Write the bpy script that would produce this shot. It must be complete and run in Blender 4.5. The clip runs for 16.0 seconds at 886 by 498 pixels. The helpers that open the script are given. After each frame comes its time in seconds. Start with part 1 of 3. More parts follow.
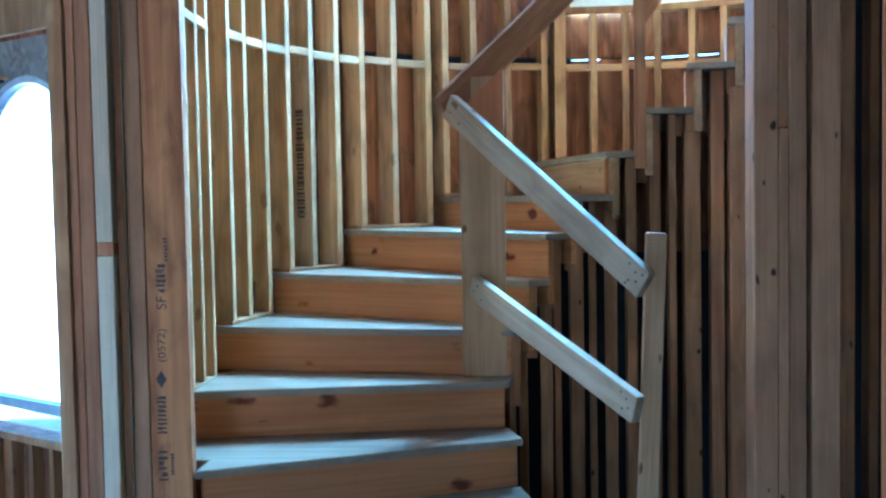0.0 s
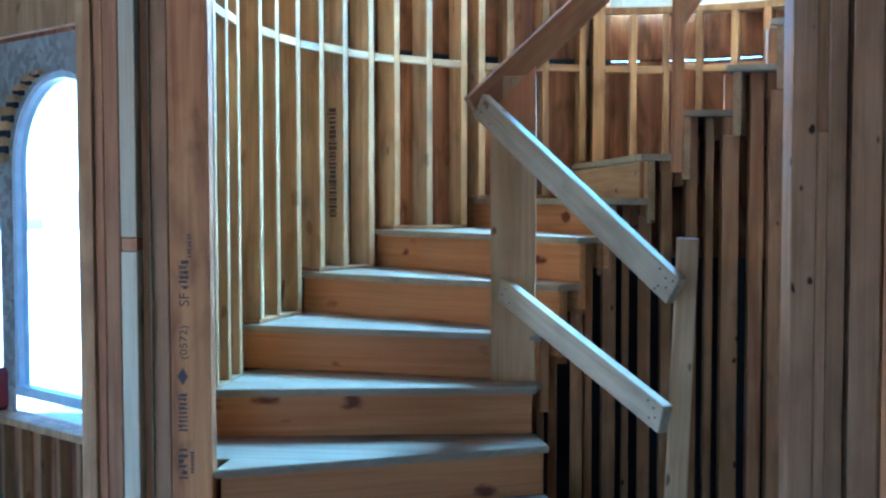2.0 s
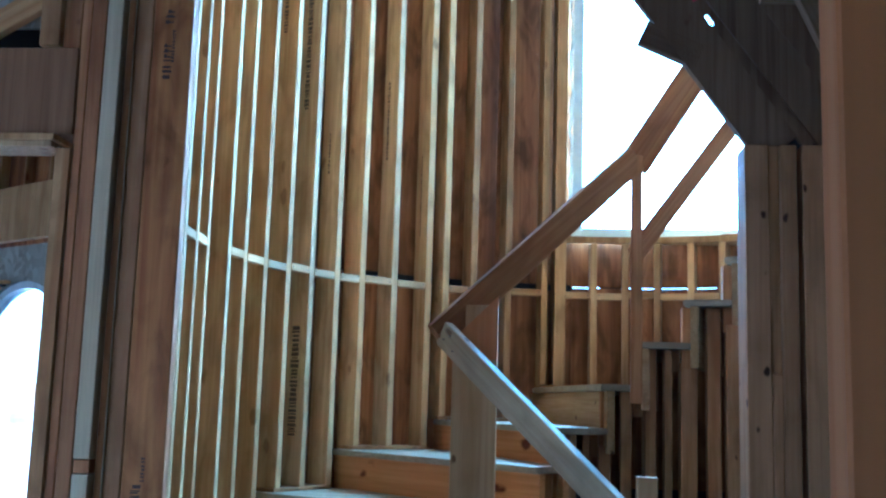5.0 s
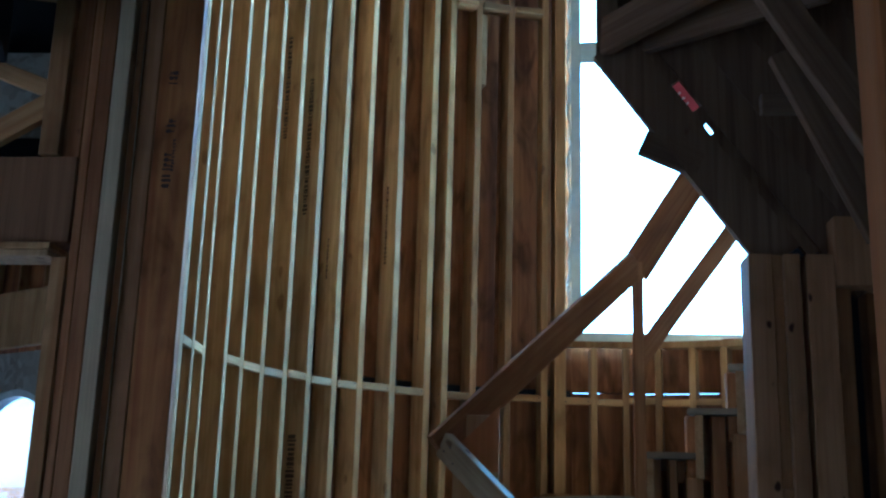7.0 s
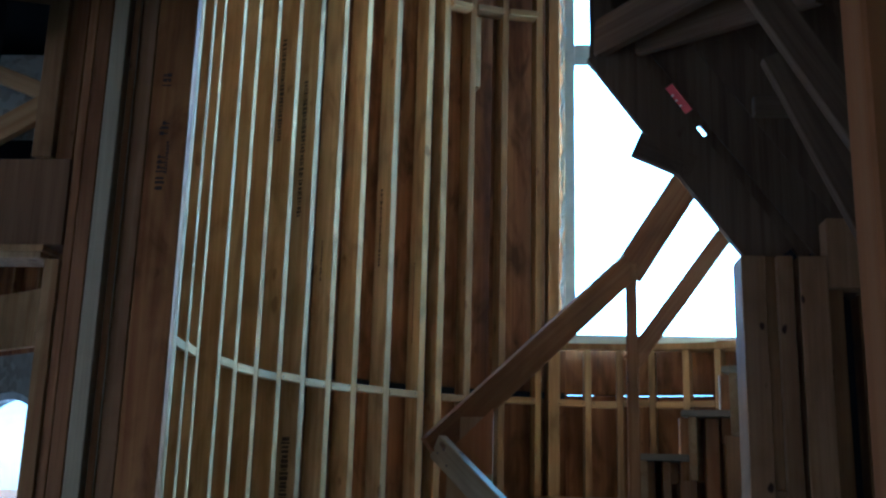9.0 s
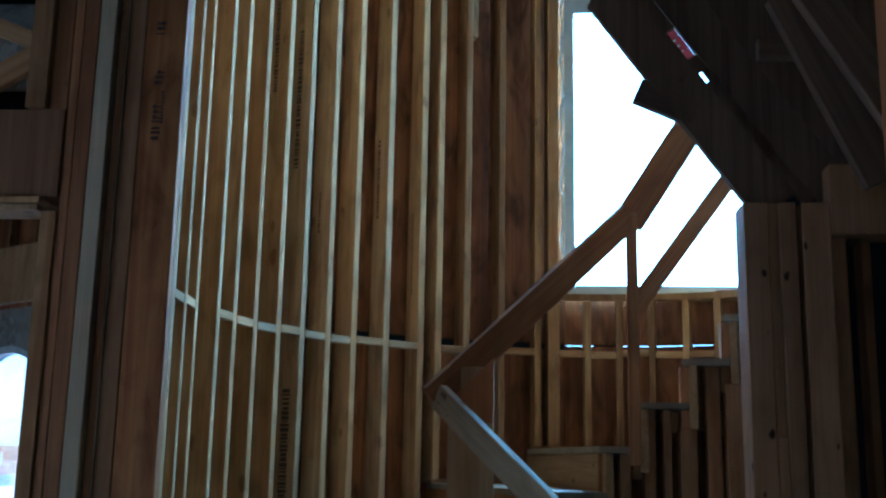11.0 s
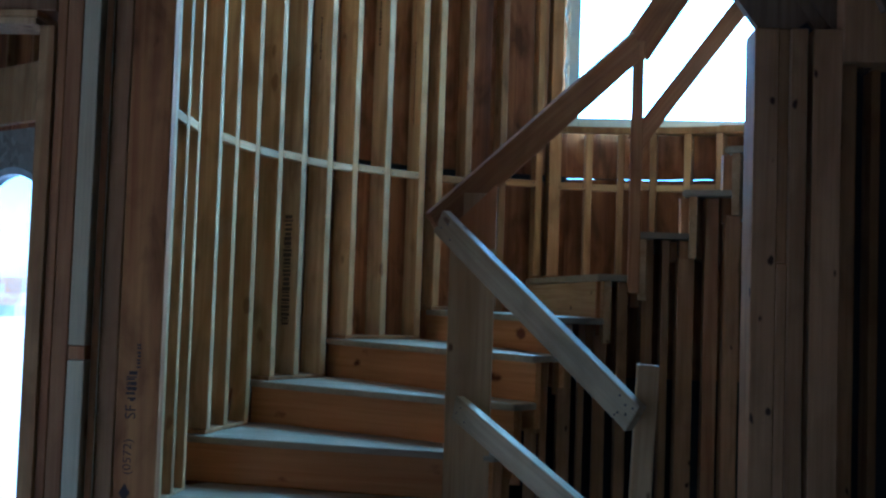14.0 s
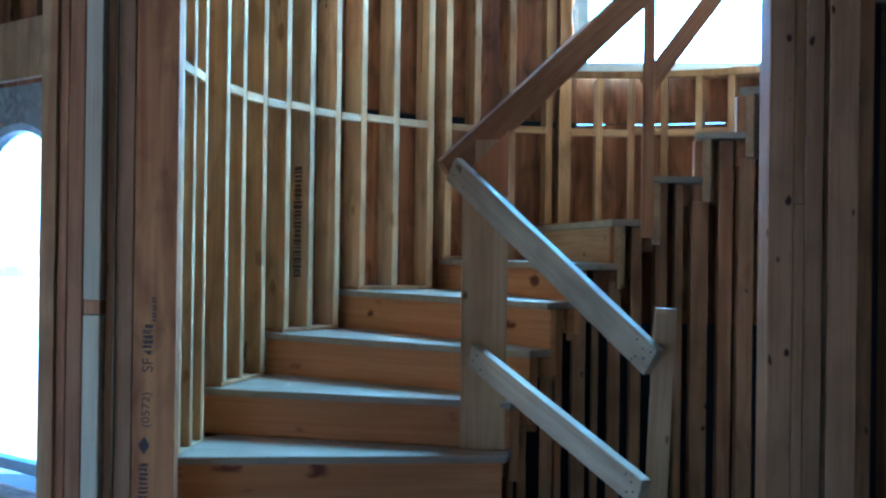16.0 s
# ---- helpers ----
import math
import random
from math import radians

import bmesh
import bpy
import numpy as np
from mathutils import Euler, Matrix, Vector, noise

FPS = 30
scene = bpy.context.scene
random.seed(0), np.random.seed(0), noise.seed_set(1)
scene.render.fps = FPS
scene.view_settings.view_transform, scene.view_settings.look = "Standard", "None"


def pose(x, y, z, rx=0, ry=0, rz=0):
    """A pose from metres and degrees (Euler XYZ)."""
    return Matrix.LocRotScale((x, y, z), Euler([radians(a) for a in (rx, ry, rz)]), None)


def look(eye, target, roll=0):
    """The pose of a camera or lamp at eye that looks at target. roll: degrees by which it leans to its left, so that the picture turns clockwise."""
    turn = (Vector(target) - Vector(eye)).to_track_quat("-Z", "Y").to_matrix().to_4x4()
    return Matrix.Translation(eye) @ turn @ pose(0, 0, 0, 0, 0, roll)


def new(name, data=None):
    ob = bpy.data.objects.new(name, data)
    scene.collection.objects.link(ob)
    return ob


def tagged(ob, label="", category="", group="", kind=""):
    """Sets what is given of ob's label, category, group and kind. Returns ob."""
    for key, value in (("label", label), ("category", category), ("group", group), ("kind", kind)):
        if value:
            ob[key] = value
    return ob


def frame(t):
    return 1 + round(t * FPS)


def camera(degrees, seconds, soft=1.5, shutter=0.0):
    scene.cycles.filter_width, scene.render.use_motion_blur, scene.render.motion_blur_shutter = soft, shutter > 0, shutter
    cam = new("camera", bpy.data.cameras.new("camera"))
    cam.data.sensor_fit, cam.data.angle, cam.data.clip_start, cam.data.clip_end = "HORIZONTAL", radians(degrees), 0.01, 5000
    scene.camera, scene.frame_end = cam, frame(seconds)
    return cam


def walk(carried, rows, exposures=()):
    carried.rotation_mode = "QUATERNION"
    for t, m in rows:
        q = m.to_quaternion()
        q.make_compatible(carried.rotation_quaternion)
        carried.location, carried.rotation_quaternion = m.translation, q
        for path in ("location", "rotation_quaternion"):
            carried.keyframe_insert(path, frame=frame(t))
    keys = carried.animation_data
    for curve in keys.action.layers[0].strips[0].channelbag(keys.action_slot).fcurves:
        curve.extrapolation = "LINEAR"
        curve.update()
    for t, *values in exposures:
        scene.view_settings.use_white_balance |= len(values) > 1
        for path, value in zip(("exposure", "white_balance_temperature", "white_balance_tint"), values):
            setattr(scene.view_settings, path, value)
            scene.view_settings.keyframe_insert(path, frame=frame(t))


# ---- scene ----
cam = camera(45.64, 16.0, soft=2.4)
ROWS = [
    (0.0, -0.0165, -0.0112, 1.4915, 4.29, -2.83, 1.01),
    (0.5, -0.0151, -0.0092, 1.4922, 5.19, -2.55, 0.93),
    (1.0, -0.0065, 0.0107, 1.4871, 5.38, -2.87, 0.68),
    (1.5, 0.0123, 0.0333, 1.4842, 6.36, -2.91, 0.36),
    (2.0, 0.0393, 0.0595, 1.4828, 6.75, -2.66, 0.06),
    (2.5, 0.0810, 0.0823, 1.4751, 7.31, -2.38, -0.06),
    (3.0, 0.1080, 0.0853, 1.4785, 7.81, -1.00, -0.72),
    (3.5, 0.1234, 0.0866, 1.4880, 7.11, -0.27, -1.19),
    (4.0, 0.0871, 0.0674, 1.5201, 6.51, 2.78, -1.44),
    (4.5, 0.0652, 0.0377, 1.5476, 5.54, 5.89, -1.54),
    (5.0, 0.0386, 0.0226, 1.5694, 4.57, 8.43, -1.66),
    (7.5, 0.0110, 0.0675, 1.6228, 4.26, 13.91, -1.55),
    (8.0, 0.0167, 0.0608, 1.6207, 4.22, 13.89, -1.57),
    (10.5, 0.0089, 0.0666, 1.6156, 3.70, 13.41, -1.19),
    (11.0, 0.0030, 0.0915, 1.6044, 3.92, 11.41, -1.03),
    (11.5, -0.0102, 0.0837, 1.5987, 4.04, 9.38, -1.49),
    (12.0, -0.0114, 0.0974, 1.5660, 4.04, 7.30, -1.24),
    (12.5, -0.0118, 0.0904, 1.5542, 4.35, 5.40, -1.65),
    (13.0, -0.0067, 0.0879, 1.5321, 4.24, 3.33, -1.88),
    (13.5, -0.0123, 0.0962, 1.5489, 4.10, 3.35, -1.67),
    (14.0, -0.0231, 0.0945, 1.5442, 3.63, 2.79, -1.90),
    (14.5, -0.0315, 0.1020, 1.5285, 3.56, 2.01, -1.90),
    (15.0, -0.0520, 0.1105, 1.5286, 3.47, 1.14, -0.97),
    (15.5, -0.0759, 0.1143, 1.5279, 2.33, 0.49, -0.78),
    (16.0, -0.0496, 0.1198, 1.5277, 4.02, 0.19, -0.77),
]
EXPOSURES = [(t, e + 1.30, k - 40, 1) for t, e, k in ((0.0, 2.8, 3550), (3.0, 2.75, 3550), (4.0, 2.7, 3550), (4.6, 2.5, 3550), (5.0, 2.15, 3550), (7.5, 0.7, 3800),
                                               (10.5, 0.65, 3800), (12.5, 0.65, 3700), (14.0, 0.85, 3650), (15.0, 1.4, 3600), (16.0, 1.95, 3500))]
walk(cam, [(t, pose(x, y, z, 90 + pitch, roll, yaw)) for t, x, y, z, yaw, pitch, roll in ROWS], EXPOSURES)

# ---- light ----
world = bpy.data.worlds.new("sky")
scene.world = world
world.use_nodes = True
wn = world.node_tree
sky = wn.nodes.new("ShaderNodeTexSky")
sky.sky_type = "NISHITA"
sky.sun_disc = False
sky.sun_elevation = radians(72)
sky.sun_rotation = radians(173)
bg = wn.nodes["Background"]
bg.inputs["Strength"].default_value = 0.15
wn.links.new(sky.outputs[0], bg.inputs["Color"])
sun = new("sun", bpy.data.lights.new("sun", "SUN"))
sun.data.energy = 3.0
sun.data.angle = radians(0.5)
sun.data.color = (1.0, 0.95, 0.87)
sun.matrix_world = look((0, 0, 20), (-0.8, 6.45, 0))


def sky_lamp(name, m, w, h, power, colour=(0.80, 0.90, 1.0)):
    """The sky's light in one of the window openings."""
    a = bpy.data.lights.new(name, "AREA")
    a.shape, a.size, a.size_y, a.energy, a.color = "RECTANGLE", w, h, power, colour
    ob = new(name, a)
    ob.matrix_world = m
    return ob


sky_lamp("window_sky", pose(0.85, 6.22, 4.03, -90, 0, 0), 1.2, 3.0, 70, (0.56, 0.86, 1.0))


# ---- materials ----
def wood(name, base, dark, grain=1.0, rough=0.75, knots=0.5, stain=0.25, vary=0.16, bump=0.4, ksize=0.11, alt=None, mottle=0.0, flat=False, dense=1.0, knot=(0.085, 0.026, 0.010)):
    """Sawn lumber: grain runs along local z (flat: along x), every piece with its own tone and offset."""
    m = bpy.data.materials.new(name)
    m.use_nodes = True
    t = m.node_tree
    N, L = t.nodes.new, t.links.new
    out = t.nodes["Principled BSDF"]
    out.inputs["Specular IOR Level"].default_value = 0.18
    tc, oi = N("ShaderNodeTexCoord"), N("ShaderNodeObjectInfo")
    shift = N("ShaderNodeVectorMath"); shift.operation = "MULTIPLY_ADD"
    rnd = N("ShaderNodeCombineXYZ")
    for i in range(3):
        L(oi.outputs["Random"], rnd.inputs[i])
    L(rnd.outputs[0], shift.inputs[0])
    shift.inputs[1].default_value = (37.0, 53.0, 71.0)
    L(tc.outputs["Object"], shift.inputs[2])
    def stretched(sx, sy, sz):
        k = N("ShaderNodeVectorMath"); k.operation = "MULTIPLY"
        L(shift.outputs[0], k.inputs[0]); k.inputs[1].default_value = (sz, sy, sx) if flat else (sx, sy, sz)
        return k.outputs[0]
    def noise_at(vec, scale, detail=4.0, distortion=0.0):
        n = N("ShaderNodeTexNoise")
        n.inputs["Scale"].default_value, n.inputs["Detail"].default_value, n.inputs["Distortion"].default_value = scale, detail, distortion
        L(vec, n.inputs["Vector"])
        return n.outputs[0]
    def remap(v, a, b, c=0.0, d=1.0):
        r = N("ShaderNodeMapRange")
        for i, x in zip((1, 2, 3, 4), (a, b, c, d)):
            r.inputs[i].default_value = x
        L(v, r.inputs[0])
        return r.outputs[0]
    def mix(f, a, b, kind="MIX"):
        x = N("ShaderNodeMix"); x.data_type, x.blend_type = "RGBA", kind
        for v, i in ((f, 0), (a, 6), (b, 7)):
            if isinstance(v, bpy.types.NodeSocket):
                L(v, x.inputs[i])
            else:
                x.inputs[i].default_value = v if i == 0 else (*v, 1)
        return x.outputs[2]
    fibre = noise_at(stretched(90, 90, 3.0), 1.0 * grain, 5.0)
    rings = noise_at(stretched(16, 16, 0.7), 1.0 * grain, 3.0, 1.2)
    patch = noise_at(stretched(2.2, 2.2, 1.1), 1.0, 3.0)
    col = mix(remap(rings, 0.35, 0.68), base, dark)
    if alt:
        pick = N("ShaderNodeMath"); pick.operation = "MULTIPLY"; pick.inputs[1].default_value = 17.3
        frac = N("ShaderNodeMath"); frac.operation = "FRACT"
        L(oi.outputs["Random"], pick.inputs[0]); L(pick.outputs[0], frac.inputs[0])
        col = mix(remap(frac.outputs[0], 0.35, 0.95, 0.0, 0.85), col, mix(remap(rings, 0.35, 0.68), alt, tuple(c * 0.65 for c in alt)))
    if mottle:
        spots = noise_at(stretched(9.0, 9.0, 3.5), 1.0, 6.0, 0.8)
        col = mix(remap(spots, 0.46, 0.68, 0.0, mottle), col, tuple(c * 0.38 for c in dark))
    col = mix(remap(fibre, 0.45, 0.75, 0.0, 0.35), col, tuple(c * 0.55 for c in dark))
    col = mix(remap(patch, 0.52, 0.75, 0.0, stain), col, tuple(c * 0.5 for c in dark))
    if knots:
        vor = N("ShaderNodeTexVoronoi"); vor.inputs["Scale"].default_value = 1.0
        wave = N("ShaderNodeVectorMath"); wave.operation = "MULTIPLY_ADD"
        soft = N("ShaderNodeTexNoise"); soft.inputs["Scale"].default_value = 3.0
        L(stretched(7.0, 7.0, 3.6), soft.inputs["Vector"])
        L(soft.outputs["Color"], wave.inputs[0]); wave.inputs[1].default_value = (0.35, 0.35, 0.35)
        L(stretched(7.0 * dense, 7.0 * dense, 3.6 * dense), wave.inputs[2])
        L(wave.outputs[0], vor.inputs["Vector"])
        spot = remap(vor.outputs["Distance"], ksize * 0.6, ksize * 1.05, knots, 0.0)
        col = mix(spot, col, knot)
    tone = N("ShaderNodeHueSaturation")
    L(remap(oi.outputs["Random"], 0, 1, 1.0 - vary, 1.0 + vary), tone.inputs["Value"])
    L(col, tone.inputs["Color"])
    L(tone.outputs[0], out.inputs["Base Color"])
    L(remap(fibre, 0.3, 0.7, rough - 0.1, rough + 0.12), out.inputs["Roughness"])
    b = N("ShaderNodeBump"); b.inputs["Strength"].default_value = bump; b.inputs["Distance"].default_value = 0.002
    L(fibre, b.inputs["Height"]); L(b.outputs[0], out.inputs["Normal"])
    return m


def plain(name, colour, rough=0.7, metal=0.0):
    m = bpy.data.materials.new(name)
    m.use_nodes = True
    p = m.node_tree.nodes["Principled BSDF"]
    n = m.node_tree.nodes.new("ShaderNodeTexNoise")
    n.inputs["Scale"].default_value, n.inputs["Detail"].default_value = 14.0, 6.0
    r = m.node_tree.nodes.new("ShaderNodeValToRGB")
    r.color_ramp.elements[0].position, r.color_ramp.elements[1].position = 0.3, 0.75
    r.color_ramp.elements[0].color = (*(c * 0.75 for c in colour), 1)
    r.color_ramp.elements[1].color = (*colour, 1)
    tc = m.node_tree.nodes.new("ShaderNodeTexCoord")
    m.node_tree.links.new(tc.outputs["Object"], n.inputs["Vector"])
    m.node_tree.links.new(n.outputs[0], r.inputs[0])
    m.node_tree.links.new(r.outputs[0], p.inputs["Base Color"])
    p.inputs["Roughness"].default_value, p.inputs["Metallic"].default_value = rough, metal
    return m


STUD = wood("stud_wood", (0.51, 0.27, 0.092), (0.37, 0.16, 0.046), ksize=0.13, alt=(0.43, 0.21, 0.072), mottle=0.5)
PALE = wood("pale_wood", (0.62, 0.345, 0.122), (0.48, 0.228, 0.068), ksize=0.14, alt=(0.54, 0.33, 0.145), mottle=0.5)
FIR = wood("fir_wood", (0.47, 0.202, 0.066), (0.31, 0.113, 0.034), mottle=0.3)
LVL = wood("laminated_wood", (0.55, 0.225, 0.055), (0.32, 0.105, 0.026), grain=0.7, stain=0.8, vary=0.05, mottle=0.7, knots=0.8, ksize=0.12, dense=0.8)
NEARW = wood("near_post_wood", (0.42, 0.165, 0.042), (0.33, 0.115, 0.028), grain=0.5, stain=0.2, vary=0.05, knots=0.8, ksize=0.16, bump=0.15)
SHEATH = wood("plywood", (0.45, 0.17, 0.044), (0.18, 0.058, 0.018), grain=0.6, knots=0.4, stain=0.6, mottle=0.75)
RISER = wood("riser_board", (0.55, 0.225, 0.06), (0.45, 0.16, 0.04), grain=0.8, knots=1.0, ksize=0.21, vary=0.08, stain=0.25, dense=1.0, knot=(0.13, 0.03, 0.010))
TREAD = wood("tread_board", (0.37, 0.26, 0.152), (0.30, 0.20, 0.11), grain=0.8, rough=0.5, knots=0.1, stain=0.35, mottle=0.2, flat=True)
GREY = wood("weathered_wood", (0.48, 0.212, 0.072), (0.33, 0.132, 0.041), knots=1.0, ksize=0.11, mottle=0.45, dense=1.8, knot=(0.05, 0.018, 0.008))
POST = wood("post_wood", (0.50, 0.242, 0.09), (0.40, 0.18, 0.063), knots=1.0, ksize=0.115, stain=0.3, mottle=0.3, dense=1.7, knot=(0.05, 0.018, 0.008))
RAILW = wood("rail_wood", (0.50, 0.335, 0.172), (0.38, 0.24, 0.11), knots=0.7, ksize=0.13, stain=0.4, mottle=0.4, dense=1.4)
NEWEL = wood("newel_wood", (0.54, 0.30, 0.12), (0.43, 0.215, 0.075), knots=0.8, ksize=0.12, stain=0.3, mottle=0.2, dense=1.3)
GUSSET = wood("gusset_plywood", (0.55, 0.20, 0.055), (0.45, 0.145, 0.038), grain=0.6, knots=0.2, stain=0.3, vary=0.04, bump=0.2)
WHITEWOOD = wood("white_pine", (0.62, 0.44, 0.235), (0.53, 0.36, 0.18), knots=0.5, ksize=0.12, stain=0.15)
BEAM = wood("header_beam", (0.27, 0.13, 0.05), (0.19, 0.085, 0.03), knots=0.8, ksize=0.16, stain=0.4)
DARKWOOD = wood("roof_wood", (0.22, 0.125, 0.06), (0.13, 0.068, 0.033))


def strand_board(name):
    """Pressed wood flakes lying every way, each with its own tone."""
    m = bpy.data.materials.new(name)
    m.use_nodes = True
    t = m.node_tree
    N, L = t.nodes.new, t.links.new
    tc, n = N("ShaderNodeTexCoord"), N("ShaderNodeTexNoise")
    n.inputs["Scale"].default_value = 9.0
    add = N("ShaderNodeVectorMath"); add.operation = "MULTIPLY_ADD"
    L(n.outputs["Color"], add.inputs[0]); add.inputs[1].default_value = (0.12, 0.12, 0.12)
    L(tc.outputs["Object"], add.inputs[2]); L(tc.outputs["Object"], n.inputs["Vector"])
    v = N("ShaderNodeTexVoronoi"); v.inputs["Scale"].default_value = 26.0
    L(add.outputs[0], v.inputs["Vector"])
    bw = N("ShaderNodeRGBToBW"); L(v.outputs["Color"], bw.inputs[0])
    r = N("ShaderNodeValToRGB")
    r.color_ramp.elements[0].color, r.color_ramp.elements[1].color = (0.22, 0.17, 0.11, 1), (0.46, 0.39, 0.28, 1)
    L(bw.outputs[0], r.inputs[0])
    p = t.nodes["Principled BSDF"]
    L(r.outputs[0], p.inputs["Base Color"])
    p.inputs["Roughness"].default_value = 0.8
    b = N("ShaderNodeBump"); b.inputs["Strength"].default_value = 0.3; b.inputs["Distance"].default_value = 0.002
    L(bw.outputs[0], b.inputs["Height"]); L(b.outputs[0], p.inputs["Normal"])
    return m


OSB = strand_board("strand_board")
INK = plain("stamp_ink", (0.085, 0.042, 0.025), 0.9)
# Black paper in places; elsewhere the colour itself stands for shade.
PAPER_SHADE = plain("black_paper_and_shade", (0.022, 0.020, 0.020), 0.9)
REDCAN = plain("red_plastic", (0.25, 0.03, 0.03), 0.5)
# Floor colour lowered to cut the light it bounces up.
SUBFLOOR = plain("low_bounce_floor", (0.20, 0.15, 0.10), 0.85)
CONCRETE = plain("concrete", (0.30, 0.28, 0.25), 0.9)
EARTH = plain("dry_earth", (0.66, 0.62, 0.55), 0.95)
VINYL = plain("window_vinyl", (0.78, 0.75, 0.68), 0.4)
STEEL = plain("nail_steel", (0.06, 0.04, 0.03), 0.6)
GLASS = bpy.data.materials.new("window_glass")
GLASS.use_nodes = True
GLASS.node_tree.nodes["Principled BSDF"].inputs["Transmission Weight"].default_value = 1.0
GLASS.node_tree.nodes["Principled BSDF"].inputs["Roughness"].default_value = 0.0
GLASS.node_tree.nodes["Principled BSDF"].inputs["IOR"].default_value = 1.02


# ---- builders ----
def part(name, bm, material, parent=None, label="", m=None):
    """Links a bmesh as one mesh object, under parent if there is one."""
    me = bpy.data.meshes.new(name)
    bmesh.ops.recalc_face_normals(bm, faces=bm.faces)
    bm.to_mesh(me)
    bm.free()
    me.materials.append(material)
    ob = new(name, me)
    if m is not None:
        ob.matrix_basis = m
    if parent is not None:
        ob.parent = parent
    if label:
        ob["label"] = label
    return ob


def thing(name, label, category, group="", kind=""):
    return tagged(new(name), label, category, group, kind)


def board_mesh(w, d, h, bev=0.003, wob=0.0):
    """A board w wide (x), d deep (y), h long (z, from 0), with eased edges; wob bows it a little."""
    bm = bmesh.new()
    bmesh.ops.create_cube(bm, size=1.0)
    bmesh.ops.scale(bm, vec=(w, d, h), verts=bm.verts)
    bmesh.ops.translate(bm, vec=(0, 0, h / 2), verts=bm.verts)
    bmesh.ops.bevel(bm, geom=list(bm.edges), offset=min(bev, w * 0.2, d * 0.2, h * 0.2), segments=1, affect="EDGES")
    if wob and h > 0.8:
        bmesh.ops.bisect_plane(bm, geom=bm.verts[:] + bm.edges[:] + bm.faces[:], plane_co=(0, 0, h * 0.5), plane_no=(0, 0, 1))
        sx, sy = random.uniform(-wob, wob), random.uniform(-wob, wob)
        for v in bm.verts:
            k = math.sin(math.pi * v.co.z / h)
            v.co.x += sx * k
            v.co.y += sy * k
    return bm


def upright(name, x, y, z0, z1, w, d, material, parent, turn=0.0, label="", wob=0.0015):
    return part(name, board_mesh(w, d, z1 - z0, wob=wob), material, parent, label, pose(x, y, z0, 0, 0, turn))


def stick(name, a, b, w, d, material, parent, label=""):
    """A board from a to b, w thick sideways and d high."""
    a, b = Vector(a), Vector(b)
    z = (b - a).normalized()
    up = Vector((0, 0, 1)) if abs(z.z) < 0.95 else Vector((0, 1, 0))
    x = z.cross(up).normalized()
    y = z.cross(x)
    m = Matrix((x, y, z)).transposed().to_4x4()
    m.translation = a
    return part(name, board_mesh(w, d, (b - a).length), material, parent, label, m)


def slab(name, pts, z0, z1, material, parent, label="", bev=0.004):
    """A flat piece with the outline pts between two heights."""
    bm = bmesh.new()
    lo = [bm.verts.new((x, y, z0)) for x, y in pts]
    f = bm.faces.new(lo)
    r = bmesh.ops.extrude_face_region(bm, geom=[f])
    for v in r["geom"]:
        if isinstance(v, bmesh.types.BMVert):
            v.co.z = z1
    if bev:
        bmesh.ops.bevel(bm, geom=list(bm.edges), offset=bev, segments=2, affect="EDGES")
    return part(name, bm, material, parent, label)


def box(name, x0, x1, y0, y1, z0, z1, material, parent=None, label="", bev=0.003):
    bm = board_mesh(x1 - x0, y1 - y0, z1 - z0, bev)
    return part(name, bm, material, parent, label, pose((x0 + x1) / 2, (y0 + y1) / 2, z0))


# ---- plan ----
RISE = 0.19


def level(n):
    """The height of tread n; one more step lies below the first, and the upper flight sits low."""
    return (n + 1) * RISE - (0.03 if n >= 7 else 0.0)


CX, CY, RW, SD = 0.45, 4.3, 1.73, 0.14     # the curved wall's centre, the radius of its inner stud faces, the studs' depth
TOP, SILL, BLOCK = 5.6, 2.60, 2.21


def on_wall(deg, r=RW):
    return CX + r * math.cos(radians(deg)), CY + r * math.sin(radians(deg))


# bearing of each nosing on the curved wall, and its inner end
OUTER = dict(zip(range(3, 17), (191.9, 176.5, 158.5, 141.5, 121.0, 103.0, 82.0, 69.0, 57.0, 45.0, 33.0, 21.0, 9.0, -3.0)))
CORNER = {3: (-1.31, 3.915), 4: (-1.258, 4.40), 5: (-1.113, 4.916), 6: (-0.818, 5.31), 7: (-0.41, 5.73), 8: (0.07, 5.95)}   # where the nosing meets the studs
INNER = {3: (-0.09, 4.12), 4: (-0.075, 4.22), 5: (-0.005, 4.33), 6: (0.07, 4.41), 7: (0.165, 4.55), 8: (0.35, 4.66), 9: (0.50, 4.72),
         10: (0.715, 4.73), 11: (0.89, 4.70), 12: (1.03, 4.63), 13: (1.15, 4.52), 14: (1.24, 4.38), 15: (1.29, 4.22), 16: (1.31, 4.05)}

# ---- ground, floor and the closing walls ----
ground = tagged(box("ground", -300, 300, -300, 300, -0.6, -0.35, EARTH), "bare dry earth round the building site", "ground", kind="structure")
floor = tagged(box("floor", -4.2, 3.6, -3.2, 7.0, -0.2, 0.0, SUBFLOOR), "brown subfloor of the unfinished house, dark to cut bounced light", "floor", kind="structure")


# Unseen walls: openings let in fill light, dark wood cuts its bounce.
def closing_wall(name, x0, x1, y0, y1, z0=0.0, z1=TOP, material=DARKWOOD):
    return tagged(box(name, x0, x1, y0, y1, z0, z1, material), "unseen closing wall, dark to cut the fill light", "wall", kind="structure")


